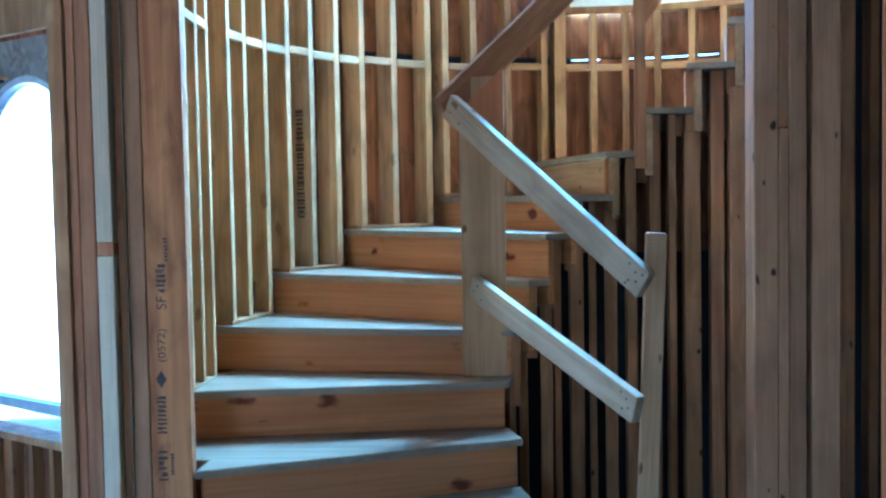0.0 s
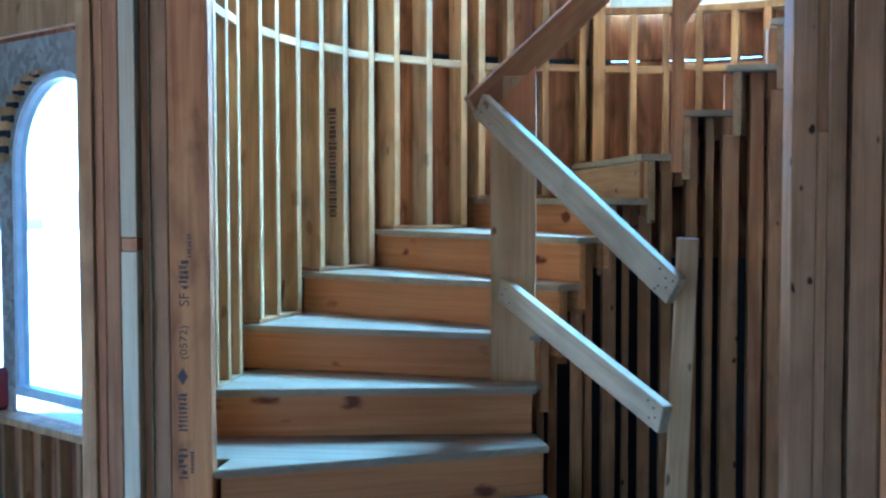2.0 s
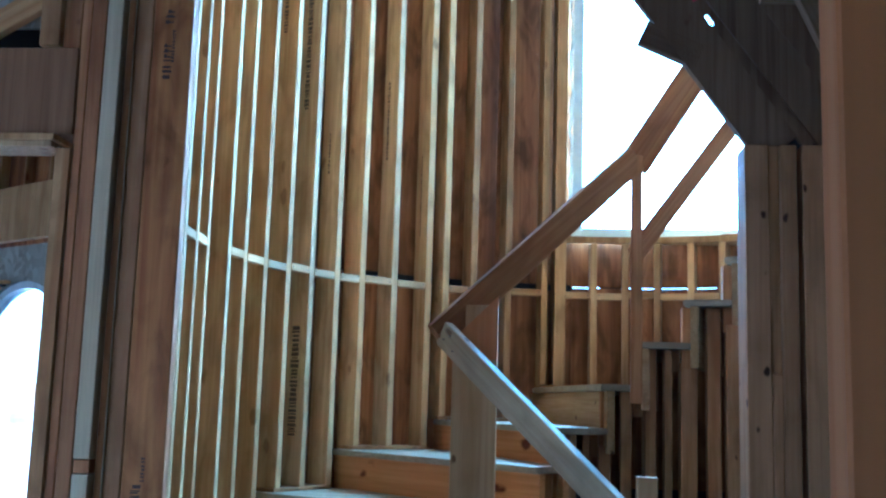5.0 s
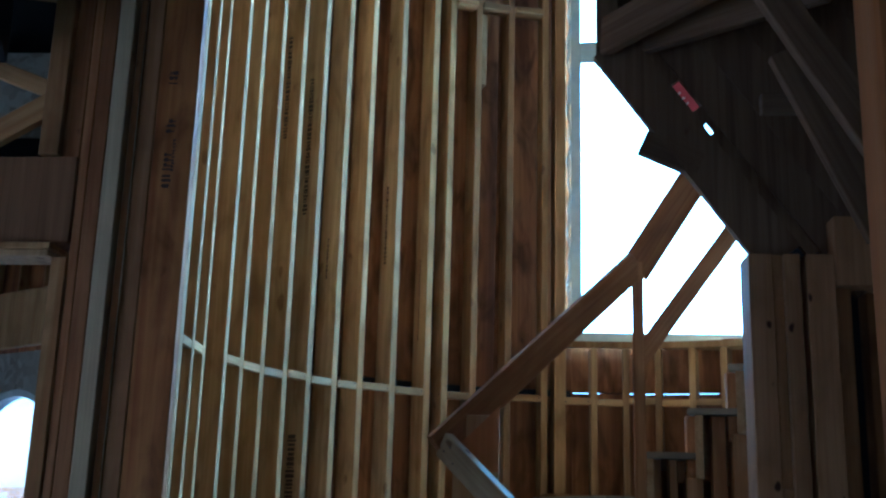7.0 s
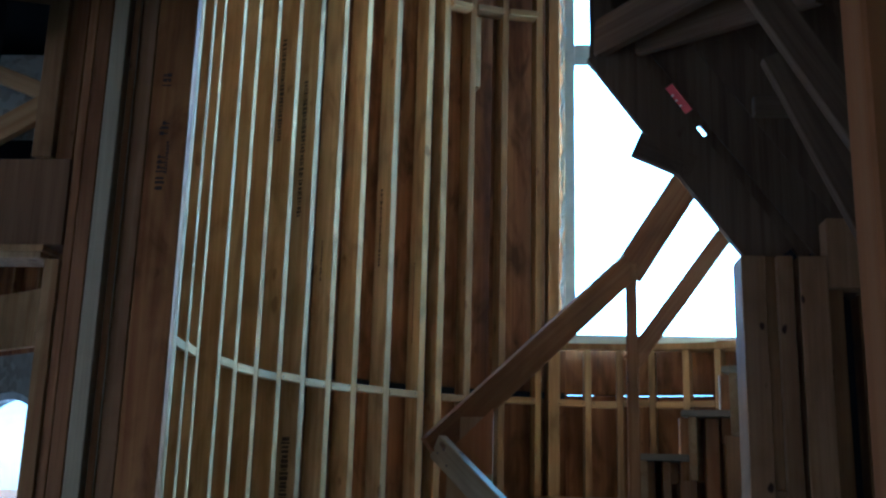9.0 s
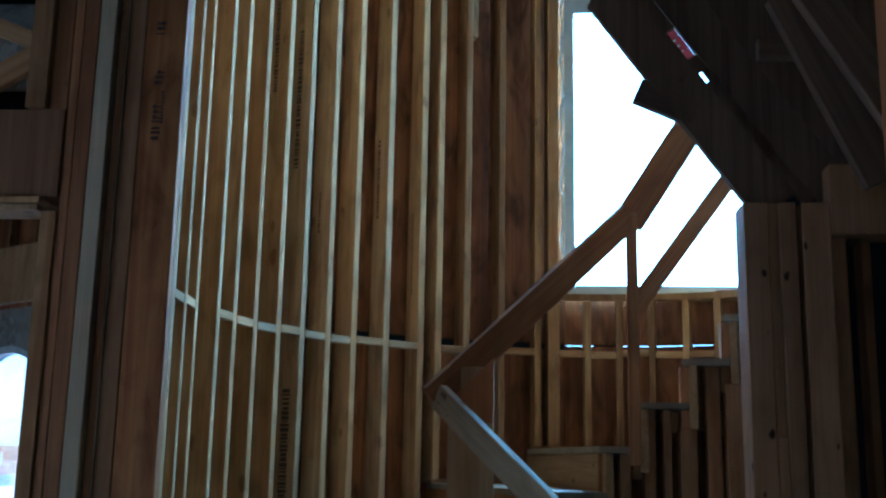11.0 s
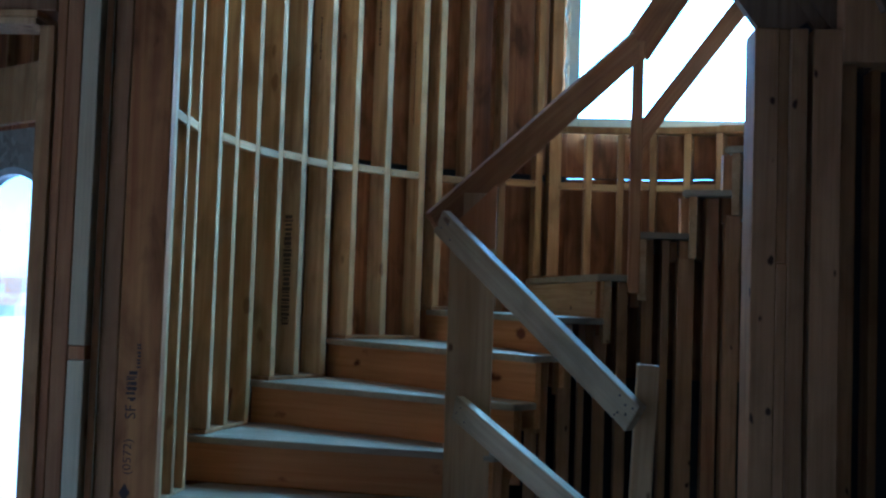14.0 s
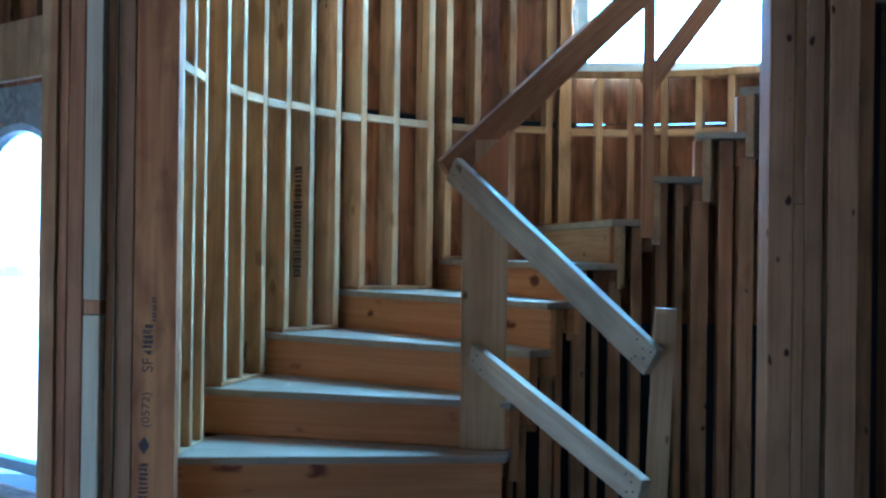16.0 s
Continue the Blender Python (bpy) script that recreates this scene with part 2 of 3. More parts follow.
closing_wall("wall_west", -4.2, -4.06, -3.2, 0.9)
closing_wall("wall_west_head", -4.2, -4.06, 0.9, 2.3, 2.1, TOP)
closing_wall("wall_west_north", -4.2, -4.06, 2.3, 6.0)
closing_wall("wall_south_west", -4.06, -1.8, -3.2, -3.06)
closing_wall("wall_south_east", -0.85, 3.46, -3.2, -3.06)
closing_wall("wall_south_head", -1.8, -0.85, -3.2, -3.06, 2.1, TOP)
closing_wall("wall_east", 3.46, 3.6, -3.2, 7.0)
# Never in view; black so the upper walls get less bounced light.
ceiling = tagged(box("ceiling", -4.2, 3.6, -3.2, 7.0, TOP, TOP + 0.15, PAPER_SHADE), "unseen roof deck, black to soak up window light", "ceiling", kind="structure")

# Unseen slab added to keep bounced light off the upper walls.
tagged(slab("light_baffle", [(-4.05, -3.05), (3.45, -3.05), (3.45, 2.45), (-1.45, 2.45), (-1.80, 3.35), (-4.05, 3.35)], 3.08, 3.30, PAPER_SHADE, None, bev=0), "unseen black slab that darkens the upper walls", "ceiling", kind="structure")

# ---- curved stud wall ----
curved = thing("wall_curved", "curved wall of closely spaced pale studs with dark red plywood sheathing behind", "wall", kind="structure")
FIRST = [3.935, 4.08, 4.225]      # the straight start of the wall: y of its first studs, faces at x = -1.287
STUDS = [174, 168.3, 162.1, 155.8, 149.9, 143.8, 138.1, 131.1, 124, 120.4, 114.8, 108, 101]
CRIPPLES = [91.7, 85.8, 79.95, 73.8, 68.1, 62.6]


def foot(deg):
    """The height of the tread under the curved wall at that bearing."""
    n = 2
    while n < 15 and OUTER[n + 1] >= deg - 0.5:
        n += 1
    return level(n)


for a in STUDS:
    x, y = on_wall(a, RW + SD / 2)
    upright("stud", x, y, foot(a) + 0.020, TOP, 0.038, SD, PALE if a > 120 else STUD, curved, a + 90)
for y in FIRST:
    upright("stud", -1.287 - SD / 2, y, level(3) + 0.012, TOP, 0.034, SD, PALE, curved, 270)
for y in FIRST[:-1]:
    stick("blocking", (-1.303, y + 0.018, BLOCK + 0.003), (-1.303, y + 0.127, BLOCK - 0.004), 0.032, 0.038, PALE, curved)
box("bottom_plate", -1.425, -1.289, 3.91, 4.25, level(3) + 0.0005, level(3) + 0.012, PALE, curved)
for z0, z1 in ((0.0, 2.262), (2.266, TOP)):
    box("panel", -1.46, -1.44, 3.61, 4.36, z0, z1, SHEATH, curved)
x, y = on_wall(98.0, RW + SD / 2)
upright("king_stud", x, y, foot(98) + 0.020, TOP, 0.066, SD, STUD, curved, 188)
for a in CRIPPLES:
    x, y = on_wall(a, RW + SD / 2)
    upright("stud", x, y, foot(a) + 0.020, SILL - 0.09, 0.038, SD, STUD, curved, a + 90)
allst = STUDS + [98.0] + CRIPPLES
for a, b in zip(allst, allst[1:]):
    if a in (101, 124):
        continue
    (x0, y0), (x1, y1) = on_wall(a, RW + 0.016), on_wall(b, RW + 0.016)
    d = Vector((x1 - x0, y1 - y0, 0)).normalized() * 0.0195
    dz = 0.006 * math.sin(a * 1.7)
    stick("blocking", (x0 + d.x, y0 + d.y, BLOCK + dz), (x1 - d.x, y1 - d.y, BLOCK + dz), 0.032, 0.038, PALE if a > 130 else STUD, curved)
    if a > 101 and a < 146:
        z = 4.55 + dz
        if a < 121:
            stick("blocking", (x0 + d.x, y0 + d.y, z), (x1 - d.x, y1 - d.y, z), 0.09, 0.038, STUD, curved)
for a, b in zip(allst, allst[1:]):
    if abs(foot(a) - foot(b)) < 0.01:
        (x0, y0), (x1, y1) = on_wall(a + 0.65, RW + SD / 2 + 0.004), on_wall(b + (0.65 if b > 63 else -0.65), RW + SD / 2 + 0.004)
        stick("bottom_plate", (x0, y0, foot(a) + 0.010), (x1, y1, foot(a) + 0.010), SD, 0.018, STUD, curved)
    else:
        x0, y0 = on_wall(a, RW + SD / 2 + 0.004)
        upright("bottom_plate", x0, y0, foot(a) + 0.001, foot(a) + 0.019, 0.04, SD, STUD, curved, a + 90, wob=0)
# sheathing panels behind the studs, with a joint above the blocking
edges = [179, 165, 151, 137, 123, 109, 95.2, 80, 64, 48, 32, 16, 0, -16, -32]
for a, b in zip(edges, edges[1:]):
    x0, y0 = on_wall((a + b) / 2, RW + SD + 0.02)
    x2, y2 = on_wall((a + b) / 2, RW + SD + 0.05)
    w = 2 * (RW + SD + 0.03) * math.tan(radians((a - b) / 2))
    turn = (a + b) / 2 + 90
    upper = TOP if a > 96 or a < 50 else SILL - 0.02
    lo, hi = (2.246, 2.284) if 100 < (a + b) / 2 < 140 else (2.268, 2.2735)
    upright("panel", x0, y0, 0.0, lo, w, 0.018, SHEATH, curved, turn, wob=0)
    upright("panel", x0, y0, hi, upper, w, 0.018, SHEATH, curved, turn, wob=0)
    if 64 < (a + b) / 2 < 95:      # a shim narrows the open joint under the window
        k = 0.012 if a > 90 else -0.05
        x3, y3 = on_wall((a + b) / 2 + math.degrees(k), RW + SD + 0.032)
        upright("shim", x3, y3, lo - 0.02, lo + 0.02, w * (0.25 if a > 90 else 0.12), 0.004, DARKWOOD, curved, turn, wob=0)
    # Black sheet added behind the panels so their joints read dark.
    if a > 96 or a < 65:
        upright("joint_backing", x2, y2, 0.0, upper, w + 0.03, 0.006, PAPER_SHADE, curved, turn, wob=0)
# short block nailed to one stud high up
x, y = on_wall(113.6, RW + 0.05)
upright("blocking", x, y, 4.05, 4.5, 0.03, 0.09, PALE, curved, 203)

# ---- tall window in the curved wall ----
win = thing("window_1", "tall vinyl window with blown-out sky, standing over the stair", "window", kind="structure")
WX0, WX1, WY = 0.335, 1.36, 6.09
def bar(name, x0, x1, z0, z1, y0=WY - 0.03, y1=WY + 0.05, m=VINYL):
    return box(name, x0, x1, y0, y1, z0, z1, m, win)
bar("window_frame", WX0 - 0.062, WX0, SILL - 0.05, TOP - 0.1)
bar("window_frame", WX1, WX1 + 0.06, SILL - 0.05, TOP - 0.1)
bar("window_sill", WX0 + 0.001, WX1 - 0.001, SILL - 0.05, SILL + 0.005)
bar("transom", WX0 + 0.001, WX1 - 0.001, 4.26, 4.40)
bar("window_frame", WX0 + 0.001, WX1 - 0.001, TOP - 0.2, TOP - 0.1)
slab("rough_sill", [on_wall(97, RW - 0.005), on_wall(91.3, RW - 0.005), on_wall(85.7, RW - 0.005), on_wall(79.8, RW - 0.005), on_wall(73.6, RW - 0.005), on_wall(67.8, RW - 0.005), on_wall(62, RW - 0.005), (1.42, 6.055), (0.24, 6.055)], SILL - 0.088, SILL - 0.052, STUD, win)
# crumpled edge of the house wrap beside the frame
bm = bmesh.new()
rows = [[bm.verts.new((WX0 - 0.082 + 0.018 * k + 0.005 * math.sin(z * 17 + k) + 0.004 * math.sin(z * 41), WY - 0.036 + 0.012 * math.sin(z * 23 + 2.1 * k), z)) for k in range(2)] for z in np.arange(SILL, TOP - 0.15, 0.03)]
for r0, r1 in zip(rows, rows[1:]):
    bm.faces.new((r0[0], r0[1], r1[1], r1[0]))
bmesh.ops.solidify(bm, geom=bm.faces[:], thickness=0.001)
part("wrap_edge", bm, plain("house_wrap_white", (0.8, 0.8, 0.78), 0.6), win, "crumpled white house-wrap edge")
for z0, z1 in ((SILL + 0.006, 4.259), (4.401, TOP - 0.201)):
    pane = bar("pane", WX0 + 0.002, WX1 - 0.002, z0, z1, WY + 0.008, WY + 0.014, GLASS)
    pane.visible_shadow = False

# ---- stair ----
stair = thing("staircase", "unfinished curved wooden stair with pine risers and dusty plywood treads", "staircase")


def nosing(n, r=RW + SD):
    if n >= 3:
        return Vector(CORNER.get(n, on_wall(OUTER[n], r))), Vector(INNER[n])
    return {2: (Vector((-1.30, 3.394)), Vector((-0.036, 3.952))), 1: (Vector((-1.25, 2.82)), Vector((0.05, 3.60)))}[n]


for n in range(1, 13):
    o, i = nosing(n)
    o2, i2 = nosing(n + 1)
    along = (i - o).normalized()
    fwd = Vector((-along.y, along.x))
    fwd2 = Vector((-(i2 - o2).y, (i2 - o2).x)).normalized() * 0.028
    ext = along * 0.012
    pts = [o, i + ext, i2 + fwd2 + ext, o2 + fwd2]
    if 3 < n < 9:
        pts += [Vector(on_wall(OUTER[n + 1] + 1, RW + SD)), Vector(on_wall((OUTER[n] + OUTER[n + 1]) / 2, RW + SD)), Vector(on_wall(OUTER[n] - 1, RW + SD))]
    if n == 3:
        pts = [Vector((-1.31, 3.915)), i + ext, i2 + fwd2 + ext, o2 + fwd2, Vector((-1.45, 4.2))]
    elif n == 2:
        pts = [Vector((-1.145, 3.463)), i + ext, i2 + fwd2 + ext, Vector((-1.36, 3.97)), Vector((-1.36, 3.62)), Vector((-1.142, 3.62))]
    elif n == 1:
        pts = [Vector((-1.14, 2.89)), i + ext, i2 + fwd2 + ext, Vector((-1.14, 3.50))]
    slab("tread", [tuple(p) for p in pts], level(n) - 0.028, level(n), TREAD, stair)
    if n < 3:
        o = o + along * ((-1.118 - o.x) / along.x)
    hang = 0.27 if n > 4 else RISE - 0.03
    zc = level(n) - 0.029 - hang / 2
    c = fwd * (0.028 + 0.019)
    o = o - along * (0.22 if n > 5 else 0.14 if n > 3 else 0.0)
    stick("riser", (*(o + c), zc), (*(i + c), zc), 0.036, hang, NEWEL if n > 7 else RISER, stair)

# ---- inner cripple wall under the stair ----
inner = thing("wall_inner", "rough studs of differing height under the inner edge of the stair", "wall", kind="structure")
POSTS = [(-0.070, 4.34, 0.028, 4, GREY), (-0.024, 4.44, 0.038, 5, GREY), (0.076, 4.52, 0.052, 6, GREY), (0.130, 4.60, 0.032, 6, FIR), (0.213, 4.62, 0.058, 7, GREY),
         (0.290, 4.70, 0.030, 7, GREY), (0.373, 4.73, 0.054, 6.6, GREY), (0.464, 4.76, 0.048, 8, GREY), (0.572, 4.79, 0.050, 9, GREY), (0.652, 4.80, 0.034, 9, GREY),
         (0.742, 4.80, 0.072, 8.6, GREY), (0.852, 4.80, 0.060, 10, FIR), (0.935, 4.77, 0.066, 9.6, GREY), (1.03, 4.74, 0.05, 11, GREY), (1.12, 4.66, 0.05, 12, GREY)]
for x, y, w, n, m in POSTS:
    upright("stud", x, y, 0.0, level(n) - 0.03, w, 0.089, m, inner, random.uniform(-4, 4), wob=0.004)
# Added black sheet, standing for the shade under the stair.
box("panel", -0.08, 1.2, 4.93, 4.95, 0.0, 1.22, PAPER_SHADE, inner)
# end boards on the risers and the short scabs nailed beside them
for n in range(4, 12):
    p = Vector(INNER[n])
    top = level(n) - 0.030
    box("end_board", p.x + 0.0005, p.x + 0.044, p.y + 0.052, p.y + 0.09, top - 0.29 - 0.01 * (n % 2), top, FIR if n % 3 else GREY, inner)
    box("block", p.x - 0.040, p.x - 0.002, p.y + 0.094, p.y + 0.13, level(n - 1) - 0.125 + 0.012 * (n % 2), level(n - 1) - 0.032, GREY, inner)
# ---- guard rails ----
rail = thing("guard_rail", "temporary guard rail of rough pale boards nailed to two stair posts", "railing", "stair guard rails")
box("post", -0.265, -0.086, 4.225, 4.263, 0.76, 1.97, NEWEL, rail)
bm = bmesh.new()
f = bm.faces.new([bm.verts.new((x, 4.204, z)) for x, z in ((-0.258, 1.752), (-0.086, 1.752), (-0.086, 2.005), (-0.258, 1.835))])
for v in bmesh.ops.extrude_face_region(bm, geom=[f])["geom"]:
    if isinstance(v, bmesh.types.BMVert):
        v.co.y += 0.019
part("gusset", bm, GUSSET, rail, "orange plywood gusset")
stick("post", (0.372, 3.51, 0.0), (0.424, 3.51, 1.36), 0.068, 0.038, NEWEL, rail)
stick("rail", (-0.298, 4.18, 1.852), (0.385, 3.47, 1.190), 0.038, 0.10, RAILW, rail)
stick("rail", (-0.212, 4.18, 1.135), (0.342, 3.34, 0.805), 0.038, 0.095, RAILW, rail)
upper_rail = thing("guard_rail", "reddish temporary rails climbing beside the upper steps, dark against the window", "railing", "stair guard rails")
stick("rail", (-0.325, 4.18, 1.835), (0.50, 4.69, 2.69), 0.038, 0.115, FIR, upper_rail)
stick("rail", (0.495, 4.735, 2.665), (0.785, 4.735, 3.12), 0.038, 0.14, FIR, upper_rail)
stick("rail", (0.50, 4.70, 2.255), (0.98, 4.70, 2.915), 0.038, 0.08, FIR, upper_rail)
box("post", 0.480, 0.530, 4.672, 4.698, 1.60, 2.70, FIR, upper_rail)

# ---- left opening ----
left = thing("wall_left", "stud wall with a doubled jamb and a tall laminated post beside the stair", "wall", kind="structure")


def piece(name, x0, x1, y0, y1, z0, z1, mat, label=""):
    return box(name, x0, x1, y0, y1, z0, z1, mat, left, label)


piece("post", -1.290, -1.149, 3.46, 3.505, 0, TOP, LVL, "reddish laminated post with black stamped marks")
piece("post", -1.350, -1.292, 3.458, 3.505, 0, TOP, POST, "greyish weathered edge board")
piece("post", -1.339, -1.18, 3.507, 3.60, 0, TOP, FIR)
piece("arris", -1.3535, -1.3505, 3.449, 3.457, 0, TOP, WHITEWOOD, "thin pale strip along a board edge")
piece("stud", -1.379, -1.3545, 3.45, 3.60, 0, TOP, FIR)
piece("stud", -1.442, -1.386, 3.42, 3.56, 0, 1.312, WHITEWOOD)
piece("blocking", -1.442, -1.386, 3.425, 3.56, 1.314, 1.358, FIR)
piece("stud", -1.442, -1.386, 3.42, 3.56, 1.360, TOP, WHITEWOOD)
piece("stud", -1.500, -1.449, 3.43, 3.58, 0, TOP, FIR)
piece("stud", -1.535, -1.502, 3.43, 3.58, 0, TOP, FIR)
piece("stud", -1.590, -1.537, 3.42, 3.55, 0, 2.404, STUD)
piece("header", -3.4, -1.537, 3.42, 3.56, 2.452, 2.76, BEAM)
piece("plate", -3.4, -1.59, 3.40, 3.56, 2.428, 2.450, PALE)
piece("plate", -3.4, -1.60, 3.41, 3.56, 2.405, 2.427, PALE)
piece("stud", -1.672, -1.60, 3.40, 3.50, 2.762, TOP, STUD)
piece("stud", -1.599, -1.537, 3.43, 3.58, 2.762, TOP, FIR)
stick("brace", (-2.3, 3.50, 2.62), (-1.68, 3.50, 2.99), 0.038, 0.085, PALE, left)
stick("brace", (-2.4, 3.50, 3.31), (-1.68, 3.50, 3.03), 0.038, 0.06, PALE, left)
stick("brace", (-2.4, 3.50, 3.50), (-1.68, 3.50, 3.40), 0.038, 0.03, PALE, left)
piece("panel", -3.4, -1.56, 3.75, 3.768, 2.95, 3.30, OSB)
# Black sheet added for the unlit space above the header.
piece("panel", -3.4, -1.56, 3.90, 3.918, 2.77, TOP, PAPER_SHADE)

# ---- far wall with the arched window ----
far = thing("wall_arch", "strand-board wall with an arched window and pale header", "wall", kind="structure")
FAR = Matrix(((-0.839, -0.544, 0, -2.15), (0.544, -0.839, 0, 4.6), (0, 0, 1, 0), (0, 0, 0, 1)))   # x along the wall, y towards the house, z up


def far_box(name, s0, s1, d0, d1, z0, z1, mat):
    ob = box(name, s0, s1, d0, d1, z0, z1, mat, far)
    ob.matrix_basis = FAR @ ob.matrix_basis
    return ob


AC, AR, AZ, A0 = 0.18, 0.43, 1.64, 0.57      # the arch's middle, radius, springing and sill


def arch_outline(r, n=24):
    return [(AC + r * math.cos(math.pi * k / n), AZ + r * math.sin(math.pi * k / n)) for k in range(n + 1)]


# sheathing with the arched hole: spandrel strips on both sides of the curve
bm = bmesh.new()
rim = arch_outline(AR + 0.012)
for (xa, za), (xb, zb) in zip(rim, rim[1:]):
    vs = [bm.verts.new((q[0], d, q[1])) for d in (0.0, -0.016) for q in ((xa, za), (xb, zb), (xb, 2.25), (xa, 2.25))]
    for f in ((0, 1, 2, 3), (7, 6, 5, 4), (0, 4, 5, 1), (1, 5, 6, 2), (2, 6, 7, 3), (3, 7, 4, 0)):
        bm.faces.new([vs[j] for j in f])
part("spandrel", bm, OSB, far, "", FAR)
far_box("panel", AC + AR + 0.013, 0.735, -0.016, 0.0, 0.0, 2.25, OSB)
far_box("panel", 0.737, 1.45, -0.016, 0.0, 1.80, 2.25, OSB)
far_box("panel", 0.737, 1.45, -0.016, 0.0, 0.0, 0.44, SHEATH)
far_box("panel", 1.452, 2.6, -0.016, 0.0, 0.0, 2.25, OSB)
far_box("panel", -0.72, AC - AR - 0.013, -0.016, 0.0, 0.0, 2.25, OSB)
far_box("panel", AC - AR - 0.03, AC + AR + 0.03, -0.016, 0.0, 0.0, 0.44, SHEATH)
far_box("header", -0.72, 2.6, 0.002, 0.04, 2.27, 2.53, PALE)
far_box("panel", -0.72, 2.6, -0.05, -0.03, 2.252, TOP, SHEATH)
far_box("stud", -0.02, 0.0, -0.02, 0.03, 2.532, TOP, STUD)
for k in range(8):
    far_box("stud", 0.19 + 0.225 * k, 0.205 + 0.225 * k, -0.02, 0.03, 2.532, TOP, STUD)
for k in range(11):
    far_box("stud", -0.4 + 0.17 * k, -0.37 + 0.17 * k, 0.002, 0.06, 0.0, 0.40, STUD)
far_box("window_sill", AC - AR - 0.25, 1.5, -0.05, 0.10, 0.405, 0.44, PALE)
# short boards stacked round the head of the arch; black fillers paint the shaded gaps
for k in range(15):
    ang = radians(4 + 5.2 * k)
    c, h = math.cos(ang), math.sin(ang)
    dark = k % 2
    far_box("block", AC + (AR + 0.016) * c, AC + (AR + 0.016) * c + 0.125 - 0.05 * h, 0.002, 0.020 if dark else 0.038, AZ + (AR + 0.016) * h - 0.002, AZ + (AR + 0.016) * h + 0.040 * c + 0.004, PAPER_SHADE if dark else PALE)
can = new("fuel_can")
tagged(can, "dark red plastic fuel can standing on the window sill", "fuel can")
can.matrix_basis = FAR @ pose(0.88, 0.03, 0.441)
box("body", -0.20, 0.20, -0.05, 0.05, 0.0, 0.21, REDCAN, can, bev=0.02)
box("handle", -0.07, 0.09, -0.015, 0.015, 0.212, 0.24, REDCAN, can, bev=0.008)
box("cap", 0.12, 0.16, -0.018, 0.018, 0.212, 0.245, INK, can, "black screw cap")
arch_win = thing("window_2", "arched vinyl window full of glaring daylight", "window", kind="structure")
bm = bmesh.new()
o1, o2 = arch_outline(AR + 0.028), arch_outline(AR - 0.02)
o1 = [(AC + AR + 0.028, A0 - 0.05)] + o1 + [(AC - AR - 0.028, A0 - 0.05)]
o2 = [(AC + AR - 0.02, A0)] + o2 + [(AC - AR + 0.02, A0)]
n = len(o1)
ring = [[bm.verts.new((q[0], d, q[1])) for q in o] for o in (o1, o2) for d in (-0.07, -0.01)]
for k in range(n):
    j = (k + 1) % n
    for p, q in ((0, 1), (1, 3), (3, 2), (2, 0)):
        bm.faces.new((ring[p][k], ring[p][j], ring[q][j], ring[q][k]))
part("window_frame", bm, VINYL, arch_win, "", FAR)
bm = bmesh.new()
f = bm.faces.new([bm.verts.new((q[0], -0.04, q[1])) for q in o2])
bmesh.ops.solidify(bm, geom=[f], thickness=0.005)
part("pane", bm, GLASS, arch_win, "", FAR).visible_shadow = False

# ---- right posts, doorway and sloping roof ----
right = thing("wall_right", "posts of doubled grey studs beside a dark doorway", "wall", kind="structure")
PT = 2.47
for x0, x1, z1 in ((0.752, 0.832, PT), (0.834, 0.867, 1.70), (0.834, 0.867, PT), (0.869, 0.924, PT), (0.942, 1.035, PT)):
    if z1 == PT and x0 == 0.834:
        box("stud", x0, x1, 3.575, 3.70, 1.702, z1, POST, right)
    else:
        box("stud", x0, x1, 3.56, 3.70, 0, z1, POST, right)
# Filler added behind the gap to stop window light showing through.
box("stud", 0.91, 0.96, 3.702, 3.74, 0, PT, GREY, right)
box("stud", 1.04, 1.09, 3.59, 3.70, 0, 2.36, GREY, right)
box("stud", 1.16, 1.19, 3.66, 3.75, 0, 2.36, GREY, right)
box("header", 1.037, 3.45, 3.555, 3.70, 2.362, 2.60, POST, right)
# Added black sheets: stop window light, stand for the doorway's shade.
box("panel", 0.80, 1.7, 3.765, 3.785, 0, 3.0, PAPER_SHADE, right)
box("panel", 1.14, 2.6, 4.26, 4.28, 0, TOP, PAPER_SHADE, right)
roof = thing("roof_slope", "dark sloping rafters and planks over the stairwell", "roof", kind="structure")


def slope(u, v, y):
    """u metres down the slope from its upper end, v square to it."""
    dx, dz = 0.585, -0.811
    return (0.262 + u * dx - v * dz, y, 3.195 + u * dz + v * dx)


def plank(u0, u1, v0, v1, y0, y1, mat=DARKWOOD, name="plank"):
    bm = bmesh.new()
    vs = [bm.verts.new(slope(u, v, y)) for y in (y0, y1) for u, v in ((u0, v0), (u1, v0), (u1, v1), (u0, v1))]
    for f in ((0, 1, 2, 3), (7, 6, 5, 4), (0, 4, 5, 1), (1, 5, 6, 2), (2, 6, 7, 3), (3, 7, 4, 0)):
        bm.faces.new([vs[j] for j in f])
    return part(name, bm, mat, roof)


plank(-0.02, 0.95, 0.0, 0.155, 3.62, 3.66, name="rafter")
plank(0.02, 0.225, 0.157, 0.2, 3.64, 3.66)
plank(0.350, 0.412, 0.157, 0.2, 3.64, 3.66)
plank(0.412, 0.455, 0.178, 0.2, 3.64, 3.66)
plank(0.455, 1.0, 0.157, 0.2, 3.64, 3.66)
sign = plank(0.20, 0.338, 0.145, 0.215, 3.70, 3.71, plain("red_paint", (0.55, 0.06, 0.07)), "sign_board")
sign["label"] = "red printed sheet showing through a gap"
